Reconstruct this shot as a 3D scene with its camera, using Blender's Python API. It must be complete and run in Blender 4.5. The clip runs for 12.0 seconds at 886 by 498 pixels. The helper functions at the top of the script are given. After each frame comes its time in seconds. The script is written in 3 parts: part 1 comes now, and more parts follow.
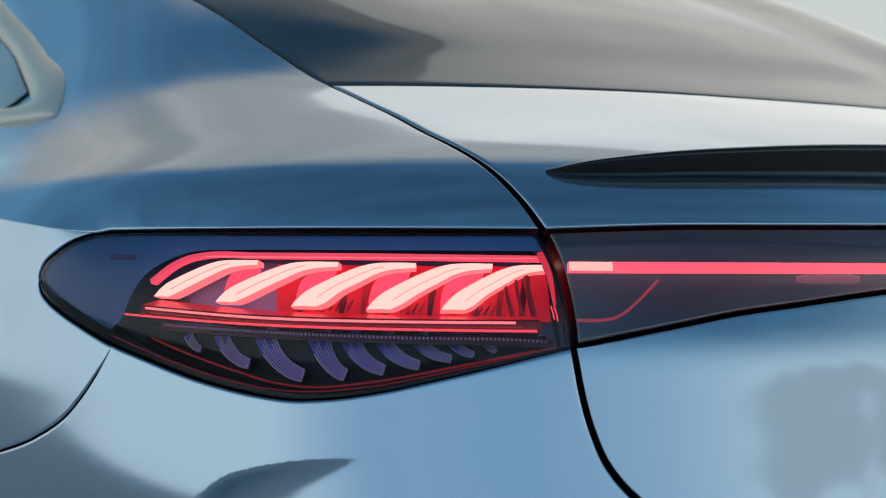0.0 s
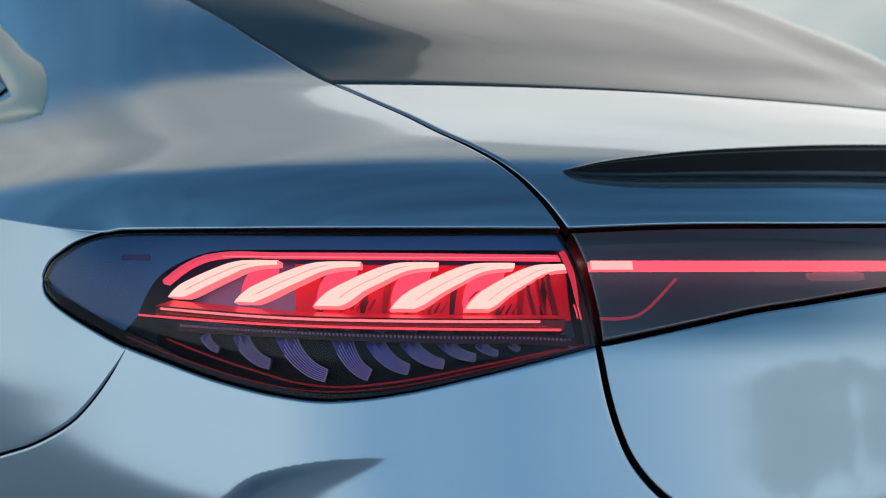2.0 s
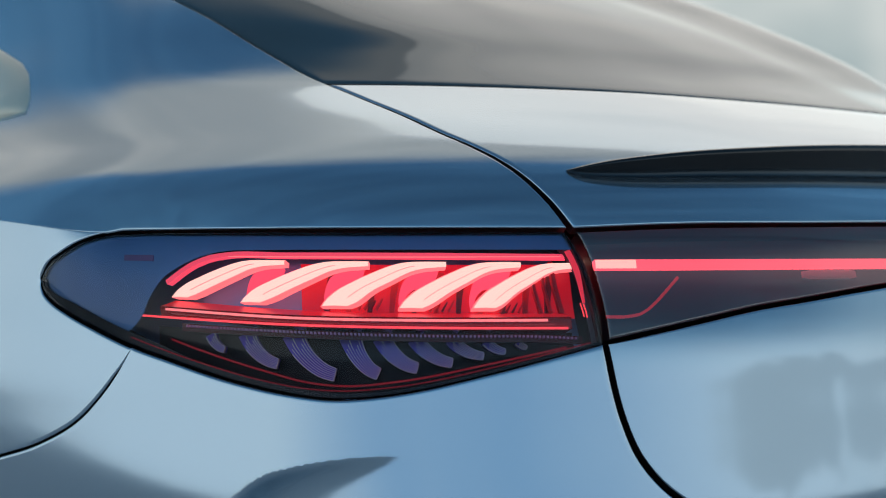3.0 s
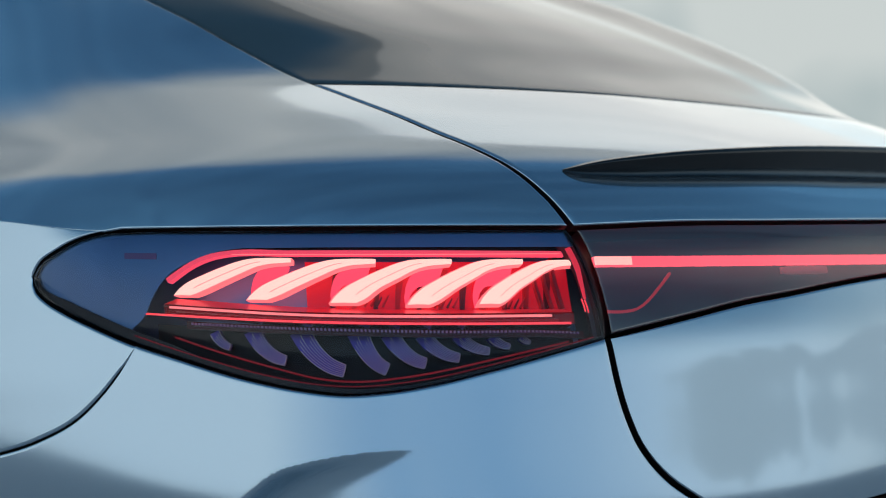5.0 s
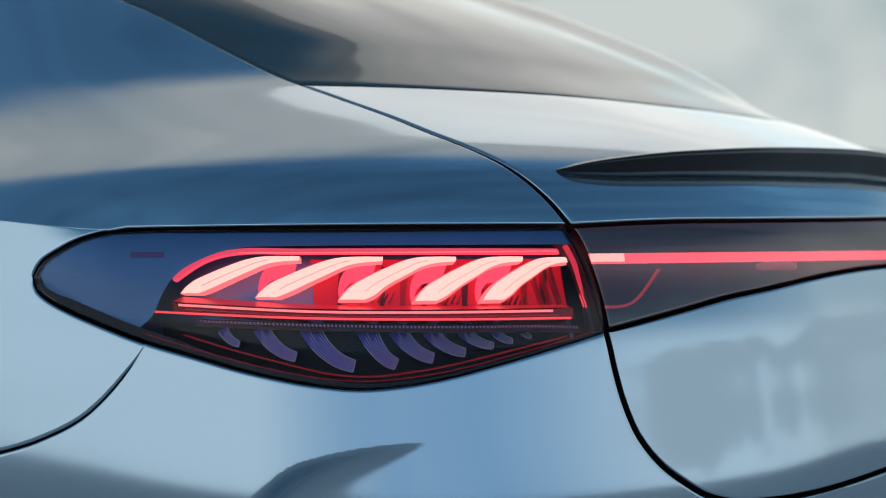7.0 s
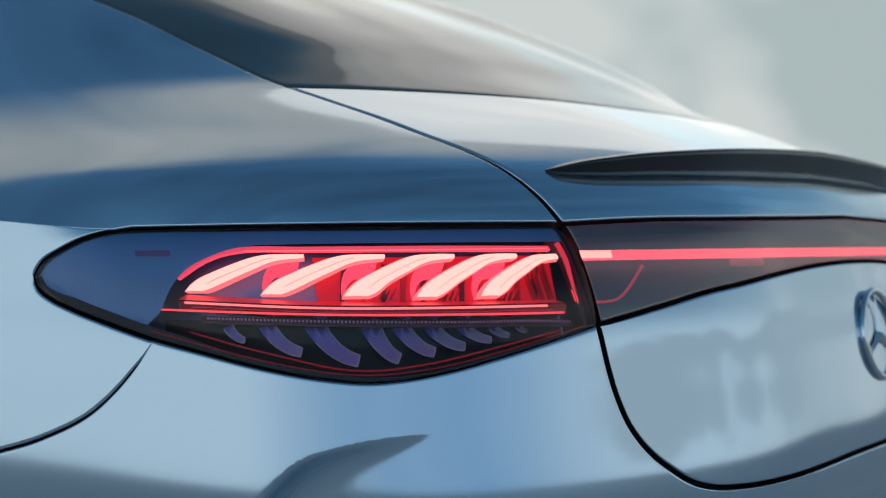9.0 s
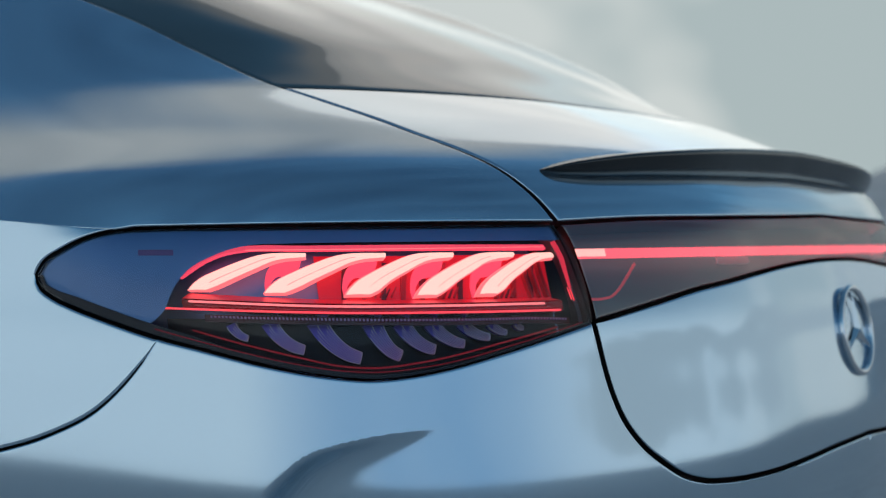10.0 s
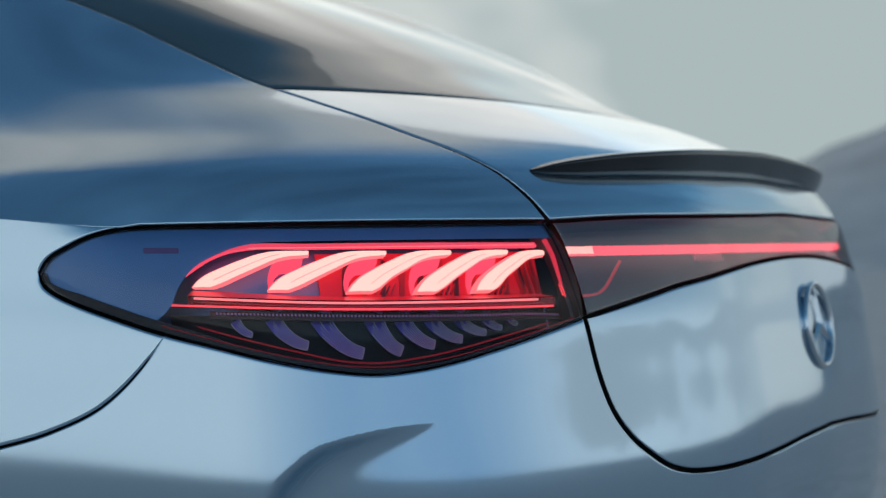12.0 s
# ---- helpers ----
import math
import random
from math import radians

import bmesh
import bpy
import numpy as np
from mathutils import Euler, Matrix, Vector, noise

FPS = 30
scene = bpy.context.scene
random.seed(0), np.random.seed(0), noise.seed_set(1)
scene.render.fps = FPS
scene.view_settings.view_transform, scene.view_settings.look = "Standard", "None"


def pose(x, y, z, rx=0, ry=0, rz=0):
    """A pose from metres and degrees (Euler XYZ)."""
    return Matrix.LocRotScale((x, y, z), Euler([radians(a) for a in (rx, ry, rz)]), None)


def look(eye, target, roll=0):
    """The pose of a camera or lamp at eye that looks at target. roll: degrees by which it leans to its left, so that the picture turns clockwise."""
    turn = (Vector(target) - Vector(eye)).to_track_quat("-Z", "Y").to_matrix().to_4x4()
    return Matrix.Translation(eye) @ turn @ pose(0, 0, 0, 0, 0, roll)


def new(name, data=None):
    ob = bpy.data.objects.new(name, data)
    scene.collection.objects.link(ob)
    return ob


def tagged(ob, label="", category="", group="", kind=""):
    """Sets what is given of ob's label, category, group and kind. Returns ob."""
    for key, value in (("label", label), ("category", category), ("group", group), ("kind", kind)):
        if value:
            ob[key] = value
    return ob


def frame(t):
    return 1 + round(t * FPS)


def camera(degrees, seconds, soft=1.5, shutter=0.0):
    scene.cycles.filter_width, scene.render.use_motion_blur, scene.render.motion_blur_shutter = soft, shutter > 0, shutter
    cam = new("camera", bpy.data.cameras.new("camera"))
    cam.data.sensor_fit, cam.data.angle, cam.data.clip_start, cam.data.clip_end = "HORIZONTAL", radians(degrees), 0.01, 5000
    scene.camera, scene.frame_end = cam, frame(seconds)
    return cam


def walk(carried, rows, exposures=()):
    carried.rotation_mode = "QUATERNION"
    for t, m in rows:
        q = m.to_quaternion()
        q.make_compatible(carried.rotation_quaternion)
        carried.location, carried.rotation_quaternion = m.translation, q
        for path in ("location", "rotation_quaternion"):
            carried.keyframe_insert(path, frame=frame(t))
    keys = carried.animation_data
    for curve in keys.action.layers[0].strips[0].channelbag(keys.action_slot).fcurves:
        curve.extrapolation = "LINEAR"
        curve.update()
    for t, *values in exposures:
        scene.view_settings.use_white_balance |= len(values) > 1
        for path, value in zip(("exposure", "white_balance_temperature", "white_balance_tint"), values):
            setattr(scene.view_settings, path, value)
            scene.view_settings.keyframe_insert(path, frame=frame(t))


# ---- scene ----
cam = camera(30.3, 12.0, soft=1.0)
PATH = [
    (0, (-1.369, -1.735, 0.917), (-0.302, -0.044, 0.943), 0.2),
    (0.5, (-1.384, -1.724, 0.919), (-0.3, -0.044, 0.942), 0.2),
    (1, (-1.41, -1.709, 0.921), (-0.297, -0.047, 0.942), 0.1),
    (1.5, (-1.445, -1.689, 0.922), (-0.294, -0.054, 0.941), 0.1),
    (2, (-1.475, -1.67, 0.923), (-0.289, -0.06, 0.94), -0.0),
    (2.5, (-1.51, -1.651, 0.925), (-0.285, -0.07, 0.939), -0.1),
    (3, (-1.548, -1.629, 0.924), (-0.279, -0.083, 0.939), -0.2),
    (5, (-1.685, -1.544, 0.923), (-0.262, -0.138, 0.936), -0.4),
    (5.5, (-1.718, -1.524, 0.922), (-0.261, -0.153, 0.935), -0.5),
    (6, (-1.754, -1.5, 0.923), (-0.26, -0.17, 0.934), -0.6),
    (6.5, (-1.786, -1.479, 0.923), (-0.262, -0.184, 0.934), -0.6),
    (7, (-1.815, -1.463, 0.923), (-0.266, -0.198, 0.933), -0.6),
    (9, (-1.929, -1.39, 0.918), (-0.281, -0.256, 0.931), -0.9),
    (9.5, (-1.956, -1.37, 0.918), (-0.286, -0.27, 0.93), -0.9),
    (10, (-1.983, -1.352, 0.919), (-0.292, -0.283, 0.929), -1.0),
    (10.5, (-2.008, -1.334, 0.92), (-0.298, -0.298, 0.928), -1.0),
    (11, (-2.032, -1.317, 0.92), (-0.304, -0.309, 0.927), -1.0),
    (11.5, (-2.055, -1.302, 0.92), (-0.313, -0.32, 0.927), -1.1),
    (12, (-2.07, -1.288, 0.919), (-0.316, -0.327, 0.926), -1.1),
]
walk(cam, [(t, look(eye, target, roll)) for t, eye, target, roll in PATH])

cam.data.dof.use_dof = True
cam.data.dof.focus_distance = 1.50
cam.data.dof.aperture_fstop = 5.6

# ---- world, sun ----
SUN_UP, SUN_ROUND = radians(14), radians(42)
world = bpy.data.worlds.new("world")
scene.world = world
world.use_nodes = True


def build_sky():
    nt = world.node_tree
    N, L = nt.nodes, nt.links
    N.clear()
    sky = N.new("ShaderNodeTexSky")
    sky.sky_type, sky.sun_disc = "NISHITA", False
    sky.sun_elevation, sky.sun_rotation = SUN_UP, SUN_ROUND
    sky.dust_density, sky.air_density = 0.4, 1.2
    co = N.new("ShaderNodeTexCoord")
    sep = N.new("ShaderNodeSeparateXYZ")
    L.new(co.outputs["Generated"], sep.inputs[0])
    # cloud deck: the view direction laid out on a flat layer high above
    up = N.new("ShaderNodeMath")
    up.operation = "MAXIMUM"
    up.inputs[1].default_value = 0.0
    L.new(sep.outputs[2], up.inputs[0])
    den = N.new("ShaderNodeMath")
    den.operation = "ADD"
    den.inputs[1].default_value = 0.12
    L.new(up.outputs[0], den.inputs[0])
    flat = N.new("ShaderNodeVectorMath")
    flat.operation = "DIVIDE"
    comb = N.new("ShaderNodeCombineXYZ")
    for i in range(3):
        L.new(den.outputs[0], comb.inputs[i])
    L.new(co.outputs["Generated"], flat.inputs[0])
    L.new(comb.outputs[0], flat.inputs[1])
    noi = N.new("ShaderNodeTexNoise")
    noi.inputs["Scale"].default_value = 1.6
    noi.inputs["Detail"].default_value = 5
    noi.inputs["Roughness"].default_value = 0.5
    L.new(flat.outputs[0], noi.inputs["Vector"])
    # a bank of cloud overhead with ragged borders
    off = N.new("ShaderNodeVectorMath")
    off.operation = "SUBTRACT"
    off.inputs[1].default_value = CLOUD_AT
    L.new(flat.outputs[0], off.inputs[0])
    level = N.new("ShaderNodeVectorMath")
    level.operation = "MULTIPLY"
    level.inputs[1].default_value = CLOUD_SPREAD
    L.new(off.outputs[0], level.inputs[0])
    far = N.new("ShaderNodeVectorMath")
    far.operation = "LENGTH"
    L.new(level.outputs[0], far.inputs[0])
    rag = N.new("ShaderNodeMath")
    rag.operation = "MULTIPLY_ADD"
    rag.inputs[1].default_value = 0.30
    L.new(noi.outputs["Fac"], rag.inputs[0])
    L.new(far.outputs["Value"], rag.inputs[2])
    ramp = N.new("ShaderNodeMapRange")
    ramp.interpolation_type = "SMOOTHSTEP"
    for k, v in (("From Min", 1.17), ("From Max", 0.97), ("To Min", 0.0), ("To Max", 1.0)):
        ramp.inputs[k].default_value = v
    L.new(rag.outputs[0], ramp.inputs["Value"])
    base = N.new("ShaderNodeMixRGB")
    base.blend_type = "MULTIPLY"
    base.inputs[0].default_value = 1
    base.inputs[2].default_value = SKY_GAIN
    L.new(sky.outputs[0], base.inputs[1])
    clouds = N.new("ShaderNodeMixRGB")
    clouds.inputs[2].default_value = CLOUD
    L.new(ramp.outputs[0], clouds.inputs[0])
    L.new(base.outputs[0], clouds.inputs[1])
    # long thin streaks of high cloud
    lay = N.new("ShaderNodeMapping")
    lay.inputs["Rotation"].default_value, lay.inputs["Scale"].default_value = (0, 0, radians(35)), (0.9, 4.5, 0)
    L.new(flat.outputs[0], lay.inputs[0])
    thin = N.new("ShaderNodeTexNoise")
    thin.inputs["Scale"].default_value, thin.inputs["Detail"].default_value, thin.inputs["Distortion"].default_value = 1.3, 5, 0.6
    L.new(lay.outputs[0], thin.inputs["Vector"])
    streak = N.new("ShaderNodeValToRGB")
    streak.color_ramp.elements[0].position, streak.color_ramp.elements[1].position = 0.32, 0.70
    streak.color_ramp.elements[0].color, streak.color_ramp.elements[1].color = (0.62, 0.66, 0.70, 1), (1.13, 1.10, 1.06, 1)
    L.new(thin.outputs["Fac"], streak.inputs[0])
    streaky = N.new("ShaderNodeMixRGB")
    streaky.blend_type = "MULTIPLY"
    streaky.inputs[0].default_value = 1
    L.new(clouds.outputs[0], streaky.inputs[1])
    L.new(streak.outputs[0], streaky.inputs[2])
    # haze that thickens towards the horizon
    hz = N.new("ShaderNodeMapRange")
    hz.interpolation_type = "SMOOTHSTEP"
    for k, v in (("From Min", HAZE_TOP), ("From Max", 0.16), ("To Min", 0.0), ("To Max", 1.0)):
        hz.inputs[k].default_value = v
    L.new(sep.outputs[2], hz.inputs["Value"])
    # low cumulus in the haze, and light added behind the camera for the lower body
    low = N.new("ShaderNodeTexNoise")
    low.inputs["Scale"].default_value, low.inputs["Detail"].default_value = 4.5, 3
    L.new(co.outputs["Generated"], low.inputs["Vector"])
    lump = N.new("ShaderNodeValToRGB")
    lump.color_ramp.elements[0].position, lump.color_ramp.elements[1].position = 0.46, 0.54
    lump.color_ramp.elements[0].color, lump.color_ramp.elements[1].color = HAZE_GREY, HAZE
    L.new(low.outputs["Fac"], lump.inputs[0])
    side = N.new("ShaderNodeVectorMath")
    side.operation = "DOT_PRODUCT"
    side.inputs[1].default_value = LIFT_SIDE
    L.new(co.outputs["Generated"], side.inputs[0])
    lifted = N.new("ShaderNodeMapRange")
    lifted.interpolation_type = "SMOOTHSTEP"
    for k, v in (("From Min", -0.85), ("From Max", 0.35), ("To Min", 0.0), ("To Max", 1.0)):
        lifted.inputs[k].default_value = v
    L.new(side.outputs["Value"], lifted.inputs["Value"])
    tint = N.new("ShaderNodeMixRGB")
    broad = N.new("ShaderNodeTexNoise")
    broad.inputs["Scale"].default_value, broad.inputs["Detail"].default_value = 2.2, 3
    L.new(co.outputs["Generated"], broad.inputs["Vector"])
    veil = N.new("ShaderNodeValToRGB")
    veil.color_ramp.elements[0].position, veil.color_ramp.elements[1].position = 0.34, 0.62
    veil.color_ramp.elements[0].color, veil.color_ramp.elements[1].color = HAZE_BLUE, HAZE_LIFT
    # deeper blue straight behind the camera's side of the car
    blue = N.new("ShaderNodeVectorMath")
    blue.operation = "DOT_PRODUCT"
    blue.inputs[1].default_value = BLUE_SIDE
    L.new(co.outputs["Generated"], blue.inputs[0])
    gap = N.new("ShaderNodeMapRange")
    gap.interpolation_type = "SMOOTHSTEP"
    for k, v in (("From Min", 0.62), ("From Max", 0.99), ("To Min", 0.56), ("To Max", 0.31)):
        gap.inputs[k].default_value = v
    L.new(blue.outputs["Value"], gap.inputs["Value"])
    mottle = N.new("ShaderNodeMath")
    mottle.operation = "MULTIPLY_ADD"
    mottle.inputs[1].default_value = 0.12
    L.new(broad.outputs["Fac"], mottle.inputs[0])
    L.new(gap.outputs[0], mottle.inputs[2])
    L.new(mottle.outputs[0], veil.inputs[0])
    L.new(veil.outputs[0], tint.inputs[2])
    L.new(lifted.outputs[0], tint.inputs[0])
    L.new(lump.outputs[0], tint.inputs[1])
    haze = N.new("ShaderNodeMixRGB")
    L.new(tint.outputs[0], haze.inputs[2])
    L.new(hz.outputs[0], haze.inputs[0])
    L.new(streaky.outputs[0], haze.inputs[1])
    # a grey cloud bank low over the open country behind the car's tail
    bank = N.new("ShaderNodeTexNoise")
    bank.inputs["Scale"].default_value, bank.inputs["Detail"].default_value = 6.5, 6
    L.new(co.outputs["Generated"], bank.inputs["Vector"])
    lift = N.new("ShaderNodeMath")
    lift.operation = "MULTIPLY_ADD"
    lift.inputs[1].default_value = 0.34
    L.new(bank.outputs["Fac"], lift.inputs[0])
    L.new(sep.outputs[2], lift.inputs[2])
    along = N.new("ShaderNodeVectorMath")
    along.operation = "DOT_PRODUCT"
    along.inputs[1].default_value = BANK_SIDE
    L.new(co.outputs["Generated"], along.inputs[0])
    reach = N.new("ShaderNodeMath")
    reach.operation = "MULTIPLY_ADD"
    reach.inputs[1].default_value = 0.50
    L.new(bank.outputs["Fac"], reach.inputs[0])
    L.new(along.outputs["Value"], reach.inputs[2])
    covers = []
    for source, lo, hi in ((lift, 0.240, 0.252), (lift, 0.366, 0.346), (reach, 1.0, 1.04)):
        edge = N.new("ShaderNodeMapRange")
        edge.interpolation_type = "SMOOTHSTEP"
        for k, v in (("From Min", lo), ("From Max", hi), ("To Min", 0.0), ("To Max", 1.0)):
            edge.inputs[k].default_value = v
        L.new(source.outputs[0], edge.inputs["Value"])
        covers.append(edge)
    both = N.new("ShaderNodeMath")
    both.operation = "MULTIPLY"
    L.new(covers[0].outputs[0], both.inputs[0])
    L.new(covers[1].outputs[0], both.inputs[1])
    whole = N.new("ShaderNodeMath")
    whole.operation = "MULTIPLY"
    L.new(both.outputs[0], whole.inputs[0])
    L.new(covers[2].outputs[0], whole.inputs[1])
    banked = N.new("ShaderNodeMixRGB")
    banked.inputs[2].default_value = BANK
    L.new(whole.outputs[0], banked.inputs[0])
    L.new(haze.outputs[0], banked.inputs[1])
    bg = N.new("ShaderNodeBackground")
    bg.inputs[1].default_value = SKY
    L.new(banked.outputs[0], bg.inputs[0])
    out = N.new("ShaderNodeOutputWorld")
    L.new(bg.outputs[0], out.inputs[0])


SKY = 0.1
SKY_GAIN = (0.74, 1.18, 1.36, 1)
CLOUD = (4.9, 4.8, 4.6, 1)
HAZE = (5.9, 6.4, 6.3, 1)
HAZE_GREY = (4.1, 4.9, 5.0, 1)
HAZE_LIFT = (6.9, 8.0, 8.6, 1)
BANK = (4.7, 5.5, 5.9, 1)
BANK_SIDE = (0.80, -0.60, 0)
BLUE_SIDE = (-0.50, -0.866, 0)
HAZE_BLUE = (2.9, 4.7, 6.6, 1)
HAZE_TOP = 0.48
LIFT_SIDE = (-0.75, -0.66, 0)
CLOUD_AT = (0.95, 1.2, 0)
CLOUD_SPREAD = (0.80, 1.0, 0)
build_sky()
sun_data = bpy.data.lights.new("sun", "SUN")
sun_data.energy, sun_data.angle, sun_data.color = 0.5, radians(70), (1.0, 0.95, 0.88)
sun = new("sun", sun_data)
sun.matrix_world = look((9, 10, 3.36), (0, 0, 0))


# ---- materials ----
def material(name, color, rough=0.5, metal=0.0, coat=0.0, vary=0.0, scale=40.0, bump=0.0, emit=None, power=0.0):
    m = bpy.data.materials.new(name)
    m.use_nodes = True
    N, L = m.node_tree.nodes, m.node_tree.links
    b = N["Principled BSDF"]
    b.inputs["Base Color"].default_value = (*color, 1)
    b.inputs["Roughness"].default_value, b.inputs["Metallic"].default_value = rough, metal
    b.inputs["Coat Weight"].default_value, b.inputs["Coat Roughness"].default_value = coat, 0.02
    if emit:
        b.inputs["Emission Color"].default_value = (*emit, 1)
        b.inputs["Emission Strength"].default_value = power
    if vary or bump:
        co = N.new("ShaderNodeTexCoord")
        no = N.new("ShaderNodeTexNoise")
        no.inputs["Scale"].default_value, no.inputs["Detail"].default_value = scale, 6
        L.new(co.outputs["Object"], no.inputs["Vector"])
        if vary:
            mix = N.new("ShaderNodeMixRGB")
            mix.inputs[1].default_value = (*[c * (1 - vary) for c in color], 1)
            mix.inputs[2].default_value = (*[min(1, c * (1 + vary)) for c in color], 1)
            L.new(no.outputs["Fac"], mix.inputs[0])
            L.new(mix.outputs[0], b.inputs["Base Color"])
        if bump:
            bp = N.new("ShaderNodeBump")
            bp.inputs["Strength"].default_value, bp.inputs["Distance"].default_value = bump, 0.01
            L.new(no.outputs["Fac"], bp.inputs["Height"])
            L.new(bp.outputs[0], b.inputs["Normal"])
    return m


def clear(name, tint, ior=1.5, rough=0.01):
    """Thin smoked glass: lets tinted light through and mirrors by Fresnel."""
    m = bpy.data.materials.new(name)
    m.use_nodes = True
    N, L = m.node_tree.nodes, m.node_tree.links
    N.clear()
    tr = N.new("ShaderNodeBsdfTransparent")
    tr.inputs[0].default_value = (*tint, 1)
    gl = N.new("ShaderNodeBsdfGlossy")
    gl.inputs["Roughness"].default_value = rough
    fr = N.new("ShaderNodeFresnel")
    fr.inputs[0].default_value = ior
    mix = N.new("ShaderNodeMixShader")
    L.new(fr.outputs[0], mix.inputs[0])
    L.new(tr.outputs[0], mix.inputs[1])
    L.new(gl.outputs[0], mix.inputs[2])
    out = N.new("ShaderNodeOutputMaterial")
    L.new(mix.outputs[0], out.inputs[0])
    return m


PAINT = material("paint", (0.50, 0.63, 0.74), rough=0.10, metal=0.92, coat=1.0, vary=0.04, scale=900)
BLACK = material("black_trim", (0.008, 0.008, 0.009), rough=0.5)
GLOSS_BLACK = material("gloss_black", (0.006, 0.006, 0.007), rough=0.25, coat=0.3)
CHROME = material("chrome", (0.75, 0.76, 0.78), rough=0.08, metal=1.0)
SATIN = material("satin_trim", (0.95, 0.88, 0.72), rough=0.35, metal=0.25)
LENS = clear("smoked_lens", (0.64, 0.66, 0.72), 1.44)
BAR_LENS = clear("bar_lens", (0.52, 0.52, 0.54), 2.7)
WINDOW = material("window_glass", (0.42, 0.38, 0.34), rough=0.06, metal=0.5, coat=1.0)
REAR_GLASS = material("rear_glass", (0.09, 0.125, 0.14), rough=0.06, metal=0.15)
RED_PLASTIC = material("red_plastic", (0.45, 0.012, 0.02), rough=0.3, coat=0.5)
DARK_RED = material("dark_red_plastic", (0.10, 0.004, 0.006), rough=0.3, coat=0.5)
BLADE = material("blade_light", (0.8, 0.3, 0.25), rough=0.4, emit=(1.0, 0.50, 0.40), power=2.1)
BLADE_EDGE = material("blade_edge", (0.8, 0.2, 0.2), rough=0.4, emit=(1.0, 0.17, 0.17), power=1.7)
# no lamp: weak emission in place of red light from the blades
GLOW_WALL = material("red_wall_glow", (0.5, 0.01, 0.02), rough=0.3, coat=0.5, emit=(1.0, 0.008, 0.03), power=0.45)
SHELF = material("gloss_red", (0.5, 0.01, 0.02), rough=0.22, metal=0.5, coat=0.6)
# the blue paints in the sky's reflection that the weak lens lacks
SKY_BEZEL = material("sky_tinted_bezel", (0.23, 0.43, 0.74), rough=0.35, metal=0.8, vary=0.12, scale=18)
HOT = material("strip_end_light", (0.8, 0.2, 0.2), rough=0.4, emit=(1.0, 0.40, 0.34), power=3.0)
PINK = material("dim_red_light", (0.6, 0.05, 0.08), rough=0.4, emit=(1.0, 0.085, 0.15), power=1.15)
STRIP = material("strip_light", (0.7, 0.05, 0.07), rough=0.4, emit=(1.0, 0.07, 0.10), power=3.0)
LINE = material("line_light", (0.7, 0.05, 0.07), rough=0.4, emit=(1.0, 0.06, 0.08), power=1.6)
HOT_LINE = material("bright_line", (0.7, 0.1, 0.12), rough=0.4, emit=(1.0, 0.20, 0.20), power=1.7)
GLOW_CHEEK = material("cheek_light", (0.6, 0.03, 0.06), rough=0.4, emit=(1.0, 0.05, 0.09), power=0.9)
DULL_RED = material("dull_red_reflector", (0.34, 0.20, 0.42), rough=0.3, metal=0.5, coat=0.5)
DIM_LINE = material("dim_line", (0.3, 0.01, 0.02), rough=0.4, emit=(1.0, 0.02, 0.05), power=0.14)
VIOLET = material("violet_optic", (0.24, 0.17, 0.75), rough=0.3, metal=0.5)
RIB = material("bright_rib", (0.9, 0.82, 0.95), rough=0.3, metal=0.2)
TAG = material("pale_tag", (0.8, 0.85, 0.9), rough=0.4)
VEIL_GREY = material("grey_veil", (0.17, 0.20, 0.25), rough=0.3, metal=0.3, coat=0.5)
OPTIC = material("small_optic", (0.85, 0.5, 0.9), rough=0.2, metal=0.3)
BACKING = material("bar_backing", (0.05, 0.055, 0.065), rough=0.5, vary=0.3, scale=6)
FAINT = material("faint_line", (0.4, 0.03, 0.05), rough=0.4, emit=(1.0, 0.05, 0.07), power=0.5)
RUBBER = material("tyre_rubber", (0.02, 0.02, 0.02), rough=0.8, vary=0.2, scale=30)
ALLOY = material("alloy", (0.5, 0.5, 0.52), rough=0.3, metal=1.0)
GROUND = material("concrete", (0.52, 0.52, 0.51), rough=0.75, vary=0.35, scale=3.0, bump=0.3)
ROCK = material("hill_earth", (0.62, 0.60, 0.58), rough=0.9, vary=0.35, scale=0.25, bump=0.4)


def step(x):
    x = min(max(x, 0), 1)
    return x * x * (3 - 2 * x)


# ---- body surface: a plan line at lamp height, scaled level by level ----
def natural(ts, ys):
    ts, ys = np.array(ts, float), np.array(ys, float)
    n, h = len(ts), np.diff(ts)
    A, b = np.zeros((n, n)), np.zeros(n)
    A[0, 0] = A[-1, -1] = 1
    for i in range(1, n - 1):
        A[i, i - 1], A[i, i], A[i, i + 1] = h[i - 1], 2 * (h[i - 1] + h[i]), h[i]
        b[i] = 6 * ((ys[i + 1] - ys[i]) / h[i] - (ys[i] - ys[i - 1]) / h[i - 1])
    m = np.linalg.solve(A, b)

    ts, ys, h, m = ts.tolist(), ys.tolist(), h.tolist(), m.tolist()

    def f(t):
        i = 0
        while i < n - 2 and t > ts[i + 1]:
            i += 1
        a, c, g = ts[i + 1] - t, t - ts[i], h[i]
        return m[i] * a ** 3 / 6 / g + m[i + 1] * c ** 3 / 6 / g + (ys[i] / g - m[i] * g / 6) * a + (ys[i + 1] / g - m[i + 1] * g / 6) * c
    return f


